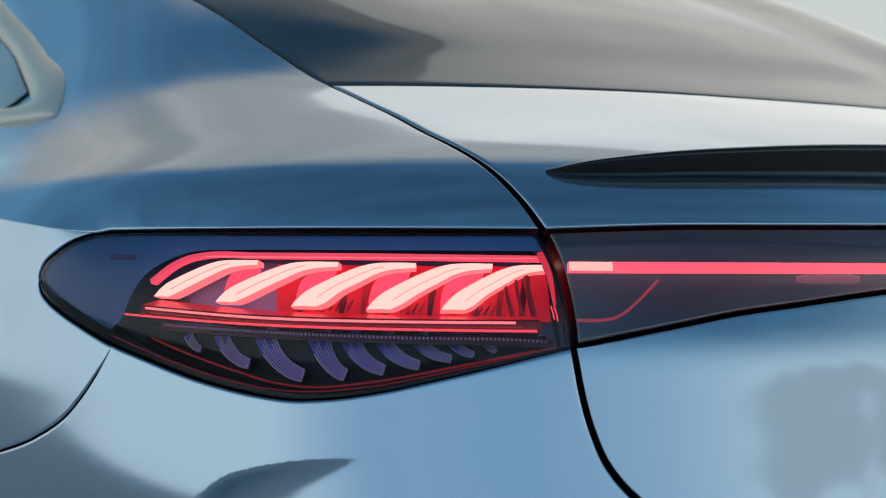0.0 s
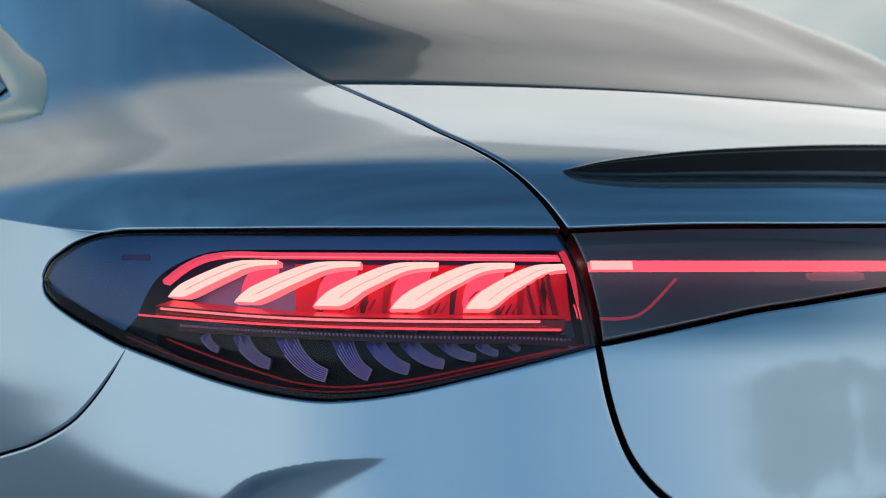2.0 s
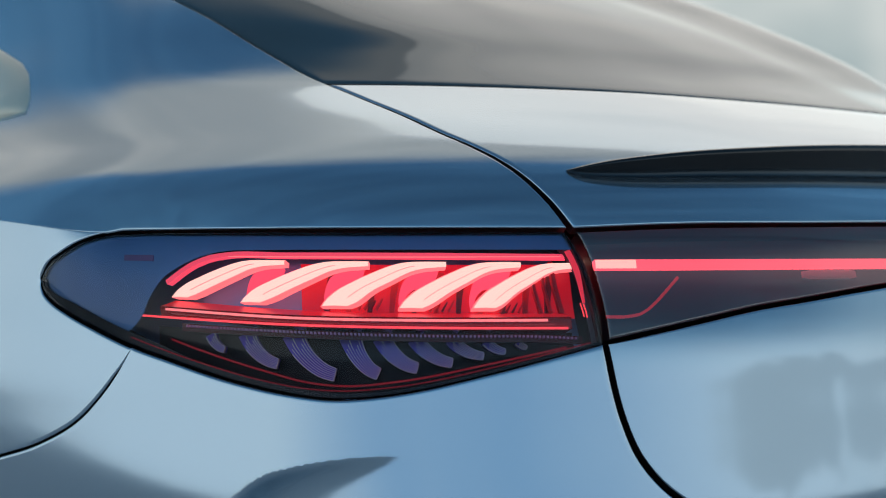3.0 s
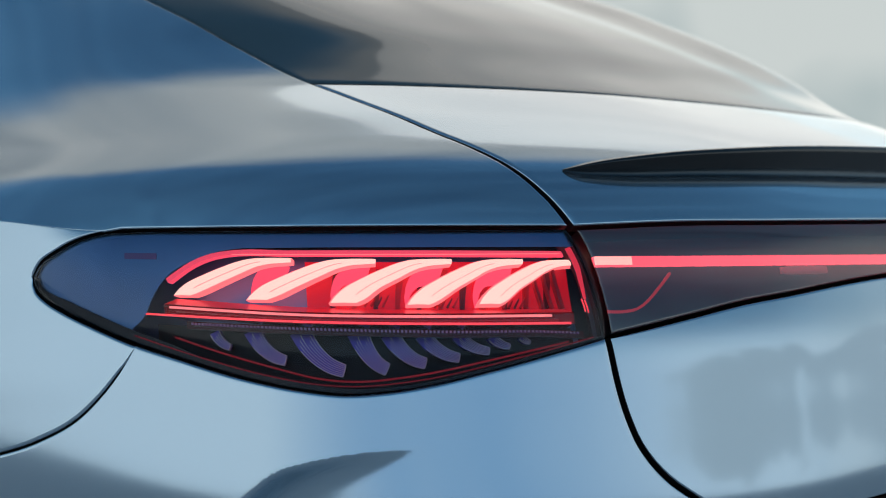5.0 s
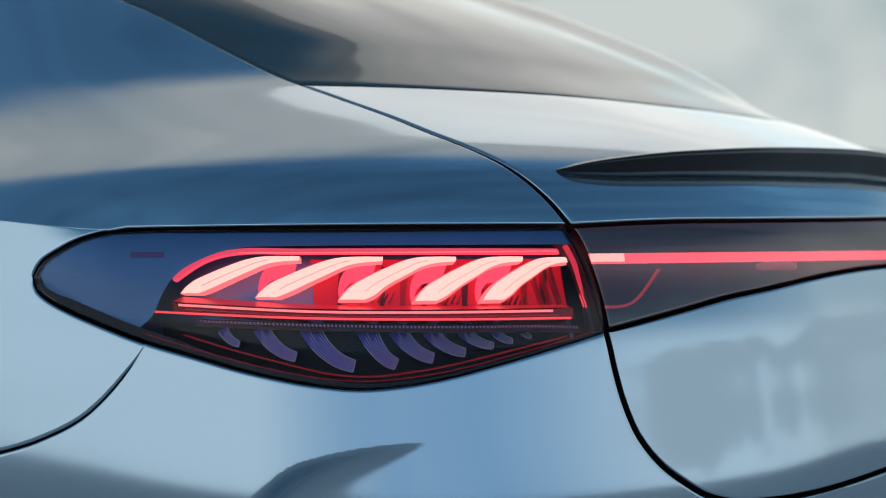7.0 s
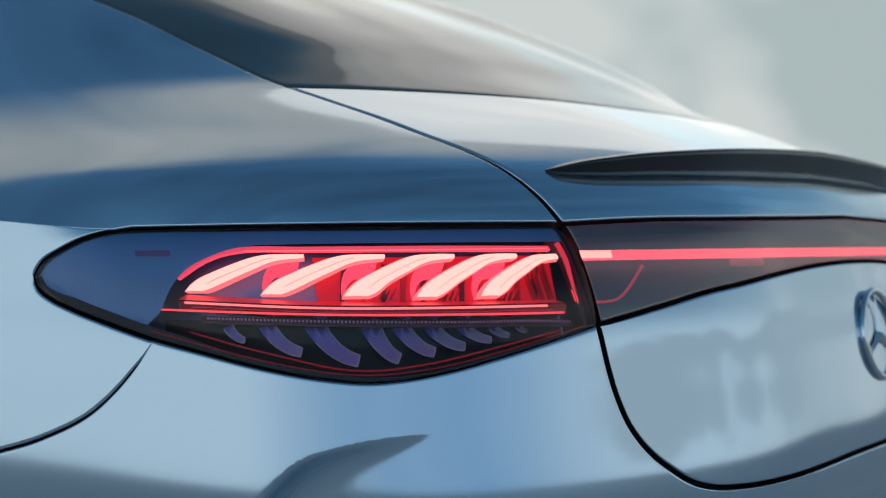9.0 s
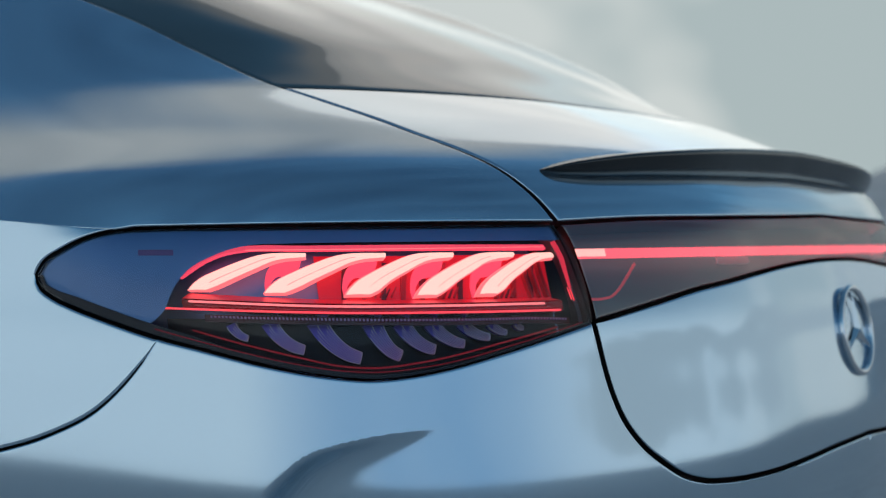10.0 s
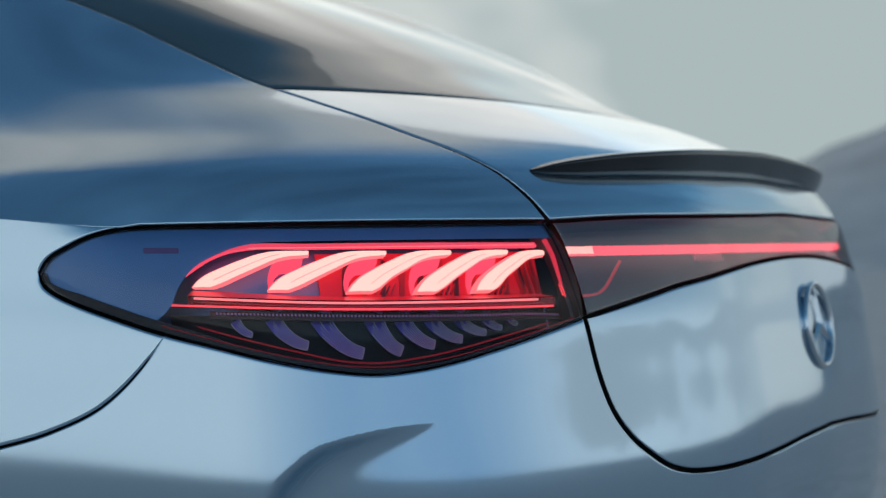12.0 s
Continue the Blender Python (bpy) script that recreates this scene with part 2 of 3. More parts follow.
def profile(zs, ks):
    """A smooth line through (z, k) that holds its end values."""
    zs, ks = np.array(zs, float), np.array(ks, float)
    zs, ks, sl = zs.tolist(), ks.tolist(), np.gradient(ks, zs).tolist()
    n = len(zs)

    def f(z):
        z = min(max(z, zs[0]), zs[-1])
        i = 0
        while i < n - 2 and z > zs[i + 1]:
            i += 1
        h = zs[i + 1] - zs[i]
        t = (z - zs[i]) / h
        return ks[i] * (1 + 2 * t) * (1 - t) ** 2 + h * sl[i] * t * (1 - t) ** 2 + ks[i + 1] * t * t * (3 - 2 * t) + h * sl[i + 1] * t * t * (t - 1)
    return f


PLAN = [(0, -.679), (-.15, -.674), (-.30, -.662), (-.43, -.628), (-.53, -.588), (-.625, -.537), (-.705, -.472), (-.768, -.39), (-.814, -.29), (-.845, -.17), (-.872, 0),
        (-.905, .3), (-.94, .8), (-.95, 1.4), (-.95, 2.2), (-.93, 3.0), (-.86, 3.6), (-.65, 4.0), (-.35, 4.18), (0, 4.22)]
line = [(-x, y) for x, y in PLAN[3:0:-1]] + PLAN
run = [0.0]
for (xa, ya), (xb, yb) in zip(line, line[1:]):
    run.append(run[-1] + math.hypot(xb - xa, yb - ya))
run = [r - run[3] - 0.0 for r in run]
LAST = run[-1]
plan_x, plan_y = natural(run, [p[0] for p in line]), natural(run, [p[1] for p in line])
LEVELS = [.25, .40, .55, .64, .70, .78, .85, .90, .95, .975, .99, 1.01, 1.03, 1.05, 1.07, 1.09, 1.106, 1.15, 1.19, 1.222, 1.30, 1.36, 1.45, 1.50]
wide = profile(LEVELS, [.957, .984, 1.012, 1.0182, 1.0176, 1.0125, 1.007, 1.0, .990, .9815, .974, .957, .931, .904, .884, .868, .857, .827, .799, .78, .74, .70, .60, .42])
tail = profile(LEVELS, [.957, .985, 1.014, 1.0205, 1.0191, 1.0135, 1.008, 1.0, .992, .985, .979, .968, .951, .930, .906, .879, .857, .816, .788, .759, .665, .58, .40, .24])
nose = profile([.25, .6, .85, .95, 1.0, 1.1, 1.25, 1.45, 1.5], [.97, 1.0, .99, .93, .66, .55, .38, .12, .05])
MID = 1.2


crease = profile([1.0, 1.03, 1.06, 1.1, 1.15, 1.2, 1.4, 2.4], [.951, .9525, .9558, .9605, .9655, .971, .987, 1.0])
flatter = profile([1.1, 1.12, 1.145, 1.2, 1.3, 1.5], [0, .008, .03, .072, .10, .11])


def shoulder(a, z):
    """How far the flank stands out at its crease, in front of the lamp's tip."""
    if a < .99 or z < .85 or z > 1.06 or a > 2.6:
        return 0.0
    d = z - crease(min(a, 2.4))
    k = max(0.0, 1 + d / .09) ** 2 if d < 0 else max(0.0, 1 - d / .05) ** 2
    return .010 * k * step((a - .99) / .10) * (1 - step((a - 2.2) / .3))


def skin(s, z):
    """A point of the body: s metres round the plan from the middle of the tail (positive to the car's left), at height z."""
    a = min(abs(s), LAST)
    x, y = plan_x(a), plan_y(a)
    x *= wide(z)
    y = MID + (y - MID) * (tail(z) if y < MID else nose(z))
    if z > 1.1 and a < .75:
        y += flatter(z) * (1 - step((a - .30) / .45))
    x -= shoulder(a, z)
    return Vector((x if s >= 0 else -x, y, z))


def outward(s, z):
    e = 1e-4
    n = (skin(s + e, z) - skin(s - e, z)).cross(skin(s, z + e) - skin(s, z - e)).normalized()
    return n if n.dot(skin(s, z) - Vector((0, MID, 0.7))) > 0 else -n


def at(s, z, deep=0.0):
    """A point deep metres inside the skin."""
    return skin(s, z) - outward(s, z) * deep if deep else skin(s, z)


# ---- curves on the skin, as (s, z) ----
def curve(points):
    pts = [Vector(p) for p in points]
    d = [0.0]
    for a, b in zip(pts, pts[1:]):
        d.append(d[-1] + (b - a).length)
    k = [v / d[-1] for v in d]
    fs, fz = profile(k, [p[0] for p in pts]), profile(k, [p[1] for p in pts])
    return lambda q: Vector((fs(q), fz(q)))


def shifted(c, by):
    """The curve moved sideways by metres (to the left of its way)."""
    def f(q):
        t = (c(min(q + .004, 1)) - c(max(q - .004, 0))).normalized()
        return c(q) + Vector((-t.y, t.x)) * by
    return f


seam_up = profile([.951, .98, .997, 1.015, 1.032, 1.047, 1.064, 1.082, 1.101, 1.115, 1.145, 1.195, 1.228, 1.35, 1.45, 1.5], [.549, .566, .579, .5975, .621, .645, .664, .684, .703, .720, .756, .829, .878, 1.08, 1.25, 1.35])
lid_edge = curve([(0, .694), (.1, .690), (.2, .684), (.29, .680), (.365, .680), (.403, .683), (.434, .691), (.464, .708), (.482, .721), (.495, .734), (.509, .754), (.519, .780), (.526, .808), (.532, .851)])
bar_low = profile([0, .05, .15, .24, .32, .375, .437, .534], [.909, .9085, .904, .8965, .8875, .881, .870, .852])
bar_top = profile([0, .1, .3, .45, .548], [.962, .960, .957, .955, .951])
lamp_low = curve([(.532, .850), (.562, .843), (.60, .834), (.648, .823), (.70, .812), (.735, .807), (.772, .805), (.81, .809), (.866, .820), (.93, .837), (.972, .848), (1.024, .865), (1.06, .878), (1.08, .887), (1.093, .897), (1.096, .907)])
lamp_high = curve([(.548, .951), (.70, .9505), (.90, .951), (.97, .951), (1.005, .9495), (1.035, .943), (1.062, .932), (1.085, .920), (1.096, .907)])
bumper_seam = curve([(.973, .847), (.990, .824), (1.014, .799), (1.038, .780), (1.095, .754), (1.162, .736), (1.27, .714)])
GAP, EDGE = 0.0027, 0.0010


# ---- mesh helpers ----
def part(name, bm, mat, parent, label=""):
    me = bpy.data.meshes.new(name)
    bm.to_mesh(me)
    bm.free()
    for m in mat if isinstance(mat, (list, tuple)) else [mat]:
        me.materials.append(m)
    ob = new(name, me)
    ob.parent = parent
    return tagged(ob, label)


def spread(n, edge):
    """n steps from 0 to 1 with a narrow first and last one."""
    return [0.0, edge * .4, edge, edge * 1.7] + [edge * 1.7 + (1 - 3.4 * edge) * i / n for i in range(1, n)] + [1 - edge * 1.7, 1 - edge, 1 - edge * .4, 1.0]


def sheet(bm, fn, us, vs, rim=0.014, roll=0.0013, side=1, deep=0.0, dent=None, mat=0, smooth=True, joined=None):
    """A panel of skin over fn(u, v) -> (s, z), with rolled edges and a rim that turns inwards."""
    grid = []
    for i, u in enumerate(us):
        row = []
        for j, v in enumerate(vs):
            s, z = fn(u, v)
            d = deep
            if joined and joined(u, v):
                pass
            elif rim and (i in (0, len(us) - 1) or j in (0, len(vs) - 1)):
                d += roll
            elif rim and (i in (1, len(us) - 2) or j in (1, len(vs) - 2)):
                d += roll * .25
            if dent:
                d += dent(s, z)
            p = at(s, z, d)
            row.append(bm.verts.new((p.x * side, p.y, p.z)))
        grid.append(row)
    faces, edges = [], []
    for i in range(len(us) - 1):
        for j in range(len(vs) - 1):
            q = [grid[i][j], grid[i + 1][j], grid[i + 1][j + 1], grid[i][j + 1]]
            if len({tuple(round(c, 6) for c in v.co) for v in q}) > 2:
                faces.append(bm.faces.new(q))
    if rim:
        loop = [(i, 0) for i in range(len(us))] + [(len(us) - 1, j) for j in range(1, len(vs))] + [(i, len(vs) - 1) for i in range(len(us) - 2, -1, -1)] + [(0, j) for j in range(len(vs) - 2, 0, -1)]
        inner = []
        for i, j in loop:
            s, z = fn(us[i], vs[j])
            p = at(s, z, deep + rim + (dent(s, z) if dent else 0))
            inner.append(bm.verts.new((p.x * side, p.y, p.z)))
        for k in range(len(loop)):
            a, b = loop[k], loop[(k + 1) % len(loop)]
            q = [grid[a[0]][a[1]], inner[k], inner[(k + 1) % len(loop)], grid[b[0]][b[1]]]
            if len({tuple(round(c, 6) for c in v.co) for v in q}) > 2 and not (joined and joined(us[a[0]], vs[a[1]]) and joined(us[b[0]], vs[b[1]])):
                edges.append(bm.faces.new(q))
    mid = faces[len(faces) // 3]
    mid.normal_update()
    c = mid.calc_center_median()
    flip = mid.normal.dot(c - Vector((0, MID, .7))) < 0
    for f in faces:
        if flip:
            f.normal_flip()
        f.smooth, f.material_index = smooth, mat
    bmesh.ops.recalc_face_normals(bm, faces=edges)
    for f in edges:
        f.material_index = 1
    return grid


def coons(low, high, left, right):
    """(u, v) -> (s, z) between four curves: low and high along u, left and right along v."""
    a, b, c, d = Vector(low(0)), Vector(low(1)), Vector(high(0)), Vector(high(1))

    def f(u, v):
        return low(u) * (1 - v) + high(u) * v + left(v) * (1 - u) + right(v) * u - (a * (1 - u) * (1 - v) + b * u * (1 - v) + c * (1 - u) * v + d * u * v)
    return f


def ribbon(bm, pts, half, deep, thick, side=1, mat=0):
    """A bar along (s, z) points: half(i) is half its width across the skin, thick its depth."""
    rings = []
    for i, p in enumerate(pts):
        a, b = pts[max(i - 1, 0)], pts[min(i + 1, len(pts) - 1)]
        t = Vector(((b[0] - a[0]), (b[1] - a[1]))).normalized()
        n = Vector((-t.y, t.x)) * half(i / (len(pts) - 1))
        ring = []
        for k, dd in ((1, deep), (-1, deep), (-1, deep + thick), (1, deep + thick)):
            q = at(p[0] + n.x * k, p[1] + n.y * k, dd)
            ring.append(bm.verts.new((q.x * side, q.y, q.z)))
        rings.append(ring)
    fs = []
    for r0, r1 in zip(rings, rings[1:]):
        for k in range(4):
            fs.append(bm.faces.new((r0[k], r0[(k + 1) % 4], r1[(k + 1) % 4], r1[k])))
    fs += [bm.faces.new(rings[0]), bm.faces.new(rings[-1][::-1])]
    for f in fs:
        f.material_index = mat
    bmesh.ops.recalc_face_normals(bm, faces=fs)


def path_points(points, n):
    c = curve(points)
    return [tuple(c(i / n)) for i in range(n + 1)]


def even(n):
    return [i / n for i in range(n + 1)]


# ---- ground and hill ----
def build_ground():
    bm = bmesh.new()
    bmesh.ops.create_grid(bm, x_segments=40, y_segments=40, size=2500)
    ob = part("ground", bm, GROUND, None)
    tagged(ob, "grey concrete ground under the parked car", "ground", kind="structure")


def build_hill():
    """A long earth bank that stands some way beyond the car."""
    bm = bmesh.new()
    rows = []
    crest = profile([-20, 5, 10, 13.5, 15, 16.5, 18, 20, 22.5, 26.5, 28.5], [12, 11.5, 10.6, 9.6, 8.2, 6.8, 6.2, 7.2, 7.6, 8.0, 7.0])
    for i in range(181):
        deg = 29 - 48 * i / 180
        a = radians(deg)
        row = []
        for j in range(13):
            r = 70 + 6 * j
            top = crest(deg) + .9 * noise.noise((deg * .16, 3.1, 1)) + .5 * abs(noise.noise((deg * .5, 1.7, 4)))
            h = top * step(i / 18) * step((180 - i) / 20) * math.sin(math.pi * min(j / 8, 1) * .5) * (1 if j < 9 else (12 - j) / 4) * (0.96 + .08 * noise.noise((r * .05, a * 6, 2))) - .05
            row.append(bm.verts.new((r * math.cos(a), r * math.sin(a), h)))
        rows.append(row)
    for r0, r1 in zip(rows, rows[1:]):
        for j in range(12):
            bm.faces.new((r0[j], r0[j + 1], r1[j + 1], r1[j])).smooth = True
    bmesh.ops.recalc_face_normals(bm, faces=bm.faces)
    tagged(part("hill", bm, ROCK, None), "long grey brown earth bank beyond the car", "hill", kind="structure")


build_ground()
build_hill()

# ---- the car ----
car = tagged(new("car"), "pale metallic blue saloon car with smoked tail lamps lit red", "car")


scoop_edge = profile([.58, .715, .75, .783, .81, .8424, .8626, .88, .897, .91], [.785, .760, .7545, .7492, .7430, .7305, .7136, .693, .655, .60])


def scoop(s, z):
    """A recess in the bumper's corner: a crisp upper edge that fades towards the middle of the tail."""
    if s < .60 or s > .91:
        return 0.0
    drop = (scoop_edge(s) - z) / math.hypot(1, (scoop_edge(s + .002) - scoop_edge(s - .002)) / .004)
    return .012 * (1 + .6 * step((s - .79) / .07)) * (1 - math.exp(-drop / .008)) * step((s - .64) / .23) ** 2 if drop > 0 else 0.0


def build_inner_shell():
    bm = bmesh.new()
    us, vs = even(90), even(40)
    sheet(bm, lambda u, v: Vector(((u - .5) * 2 * 2.5, .3 + 1.17 * v)), us, vs, rim=0, deep=.060)
    part("inner_shell", bm, BLACK, car, "black inner shell behind the panel gaps")


def build_front():
    """Plain front half of the body, ahead of the rear doors."""
    bm = bmesh.new()
    for side in (1, -1):
        sheet(bm, lambda u, v: Vector((2.41 + (LAST - 2.41) * u, .28 + 1.215 * v)), even(50), even(30), rim=0, side=side)
    part("front_body", bm, PAINT, car)
    bm = bmesh.new()
    ring = [bm.verts.new(skin(LAST * i / 40, 1.496)) for i in range(41)] + [bm.verts.new(skin(-LAST * i / 40, 1.496)) for i in range(39, 0, -1)]
    bm.faces.new(ring)
    bmesh.ops.recalc_face_normals(bm, faces=bm.faces)
    part("roof", bm, PAINT, car)
    bm = bmesh.new()
    ring = [bm.verts.new(skin(LAST * i / 40, .28)) for i in range(41)] + [bm.verts.new(skin(-LAST * i / 40, .28)) for i in range(39, 0, -1)]
    bm.faces.new(ring)
    part("underbody", bm, BLACK, car)


def build_quarter(side):
    bm = bmesh.new()
    low = lambda s: .951 if s < 1.0 else crease(s)

    def upper(u, v):
        s0 = .548 + (2.40 - .548) * u ** 1.3
        z0 = low(s0) + (GAP if s0 < 1.0 else 0)
        z = z0 + (1.495 - z0) * v
        return Vector((s0 + (seam_up(z) - .548) * (1 - u) + GAP * (1 - u), z))
    sheet(bm, upper, spread(80, .004), [0, .0012, .003, .006] + [.006 + .994 * (i / 60) ** 1.25 for i in range(1, 61)], side=side, joined=lambda u, v: v < .002 and u > .37)
    # below the crease: from the lamp's tip forward, down to the bumper seam and the wheel arch
    outline = lambda q: shifted(lamp_high, GAP)(.82 + .18 * q / .45) if q < .45 else shifted(lamp_low, -GAP)(1 - (q - .45) / .55 * LOW_TIP)
    right = curve([(2.40, .28), (2.40, .65), (2.40, 1.0)])
    flank = shifted(bumper_seam, .0015)
    arch_line = curve([tuple(flank(1)), (1.36, .725), (1.5, .742), (1.70, .715), (1.83, .62), (1.92, .45), (1.97, .30), (2.40, .28)])
    bottom = lambda q: flank(q / .5) + (outline(1) - flank(0)) * step(1 - q / .06) if q < .5 else arch_line((q - .5) / .5)
    first = outline(0)
    top = lambda q: Vector((first.x + (2.40 - first.x) * q, crease(first.x + (2.40 - first.x) * q)))
    lower = coons(bottom, top, lambda v: outline(1 - v), right)
    sheet(bm, lower, spread(70, .004), spread(36, .006), side=side, roll=.0007, joined=lambda u, v: v > .998)
    part("quarter_panel", bm, [PAINT, BLACK], car)


LOW_TIP = 0.0
for q in range(1, 400):
    if lamp_low(1 - q / 400).x < .972 + .001:
        LOW_TIP = q / 400
        break


def build_bumper():
    bm = bmesh.new()
    edge = shifted(lid_edge, -GAP)
    for side in (1, -1):
        us, vs = (spread(230, .003), spread(190, .004)) if side > 0 else (spread(90, .003), spread(60, .004))
        lamp = shifted(lamp_low, -GAP)
        arch = shifted(bumper_seam, -.0015)
        top = lambda q: lamp(q / .62 * (1 - LOW_TIP)) if q < .62 else arch((q - .62) / .38)
        seam = lambda v: edge(.36 + .64 * (v - .45) / .55) if v > .45 else Vector((edge(.36).x, .28 + (edge(.36).y - .28) * v / .45))
        low = lambda q: Vector((edge(.36).x + (1.22 - edge(.36).x) * q, .28))
        out = lambda v: Vector((1.22 + (arch(1).x - 1.22) * v, .28 + (arch(1).y - .28) * v))
        sheet(bm, coons(low, top, seam, out), us, vs, side=side, dent=scoop, joined=lambda u, v: u < .03 and v < .46)
        sheet(bm, lambda u, v: Vector((edge(.36 * u).x, .28 + (edge(.36 * u).y - .28) * v)), even(48), spread(120, .003), side=side, joined=lambda u, v: v < .994 or u > .99)
    part("bumper", bm, [PAINT, BLACK], car)


def build_trunk():
    bm = bmesh.new()
    edge = shifted(lid_edge, GAP)

    def lower(u, v):
        q = abs(u - .5) * 2
        p = edge(q)
        s = min(p.x, .531)
        z0 = p.y
        return Vector((math.copysign(s, u - .5), z0 + max(bar_low(s) - GAP - z0, .0004) * v))
    sheet(bm, lower, spread(120, .003), spread(40, .008))

    def upper(u, v):
        z = .951 + (1.106 - .951) * v
        s = (u - .5) * 2 * (seam_up(z) - GAP)
        return Vector((s, z + (bar_top(abs(s)) + GAP - .951) * (1 - v)))
    sheet(bm, upper, spread(90, .003), spread(36, .012))
    return part("trunk_lid", bm, [PAINT, BLACK], car, "pale blue trunk lid with rolled edges")


def build_rear_window():
    bm = bmesh.new()
    sheet(bm, lambda u, v: Vector(((u - .5) * 2 * (seam_up(1.110 + .37 * v) - .004), 1.110 + .37 * v)), spread(80, .006), spread(40, .01), deep=.002)
    part("rear_window", bm, [REAR_GLASS, BLACK], car, "dark sloping rear window glass")


def build_spoiler(trunk):
    zb = profile([0, .2, .38, .49, .52, .537], [1.012, 1.009, 1.005, 1.003, 1.004, 1.0065])
    zc = profile([0, .1, .32, .45, .51, .537], [1.044, 1.042, 1.0325, 1.022, 1.0135, 1.0075])
    bm = bmesh.new()
    rings = []
    for i in range(81):
        s = .537 * math.sin(math.pi / 2 * (i - 40) / 40)
        a = abs(s)
        f = min(1, (1 - (a / .5375) ** 6)) ** .5
        b, c = zb(a), zc(a)
        h = c - b
        sec = [(-.002, b), (.004 * f, b - .001), (.010 * f, b + .25 * h), (.016 * f, b + .75 * h), (.017 * f, c - .002 * f), (.014 * f, c), (.010 * f, c + .001 * f), (-.006, c + .002 * f)]
        n = outward(s, b)
        n = Vector((n.x, n.y, 0)).normalized()
        foot = skin(s, b)
        rings.append([bm.verts.new(Vector((*(foot + n * o).xy, z)) if o > 0 else skin(s, z) - n * .006) for o, z in sec])
    for r0, r1 in zip(rings, rings[1:]):
        for k in range(len(r0)):
            bm.faces.new((r0[k], r0[(k + 1) % len(r0)], r1[(k + 1) % len(r0)], r1[k])).smooth = True
    bm.faces.new(rings[0])
    bm.faces.new(rings[-1][::-1])
    bmesh.ops.recalc_face_normals(bm, faces=bm.faces)
    part("spoiler", bm, GLOSS_BLACK, trunk, "slim gloss black lip spoiler")


def build_light_bar(trunk):
    bm = bmesh.new()

    def fn(u, v):
        q = (u - .5) * 2 * (.5275 + .0165 * v ** 2.6)
        low, high = bar_low(abs(q)) + GAP * .5, bar_top(abs(q)) - GAP * .5
        return Vector((q, low + (high - low) * v))
    sheet(bm, fn, spread(80, .002), spread(14, .02), rim=.030)
    lens = part("bar_lens", bm, [BAR_LENS, BLACK], trunk, "smoked glass of the full-width light bar")
    lens.visible_shadow = False
    bm = bmesh.new()
    sheet(bm, fn, even(60), even(8), rim=0, deep=.030)
    part("bar_backing", bm, BACKING, trunk)
    bm = bmesh.new()
    ribbon(bm, [(-.526 + 1.052 * i / 60, .924) for i in range(61)], lambda q: .0043, .012, .008)
    part("light_strip", bm, STRIP, trunk, "thin glowing red light strip")
    for side in (1, -1):
        bm = bmesh.new()
        ribbon(bm, [(.486 + .040 * i / 6, .924) for i in range(7)], lambda q: .0040, .0115, .0004, side)
        part("strip_end", bm, HOT, trunk, "brighter end of the light strip")
    for side in (1, -1):
        bm = bmesh.new()
        ribbon(bm, path_points([(.522, .8785), (.500, .8785), (.486, .881), (.479, .8845), (.458, .900), (.443, .9125)], 24), lambda q: .0012, .015, .002, side)
        part("red_outline", bm, FAINT, trunk)
        bm = bmesh.new()
        ribbon(bm, [(.227 + .074 * i / 8, .9138) for i in range(9)], lambda q: .0042 if .02 < q < .98 else .003, .015, .002, side)
        part("reflector_tag", bm, TAG, trunk, "small pale tag behind the glass")


def build_emblem(trunk):
    n = outward(0.0001, .82)
    turn = n.to_track_quat("Z", "Y").to_matrix().to_4x4()
    place = Matrix.Translation(skin(0, .82) + n * .002) @ turn
    bm = bmesh.new()
    for i in range(48):
        a = 2 * math.pi * i / 48
        for j in range(10):
            b = 2 * math.pi * j / 10
            r = .0525 + .0045 * math.cos(b)
            bm.verts.new((r * math.cos(a), r * math.sin(a), .004 * math.sin(b)))
    bm.verts.ensure_lookup_table()
    for i in range(48):
        for j in range(10):
            q = [bm.verts[(i % 48) * 10 + j], bm.verts[((i + 1) % 48) * 10 + j], bm.verts[((i + 1) % 48) * 10 + (j + 1) % 10], bm.verts[i * 10 + (j + 1) % 10]]
            bm.faces.new(q).smooth = True
    bm.transform(place)
    bmesh.ops.recalc_face_normals(bm, faces=bm.faces)
    emblem = part("emblem", bm, CHROME, trunk, "round chrome emblem")
    bm = bmesh.new()
    for k in range(3):
        a = math.pi / 2 + k * 2 * math.pi / 3
        c, s = math.cos(a), math.sin(a)
        tip = bm.verts.new((.050 * c, .050 * s, .001))
        l = bm.verts.new((-.0085 * s, .0085 * c, -.001))
        r = bm.verts.new((.0085 * s, -.0085 * c, -.001))
        m = bm.verts.new((0, 0, .005))
        for q in ((tip, l, m), (tip, m, r), (tip, r, l)):
            bm.faces.new(q)
    bm.transform(place)
    bmesh.ops.recalc_face_normals(bm, faces=bm.faces)
    part("spokes", bm, CHROME, trunk)


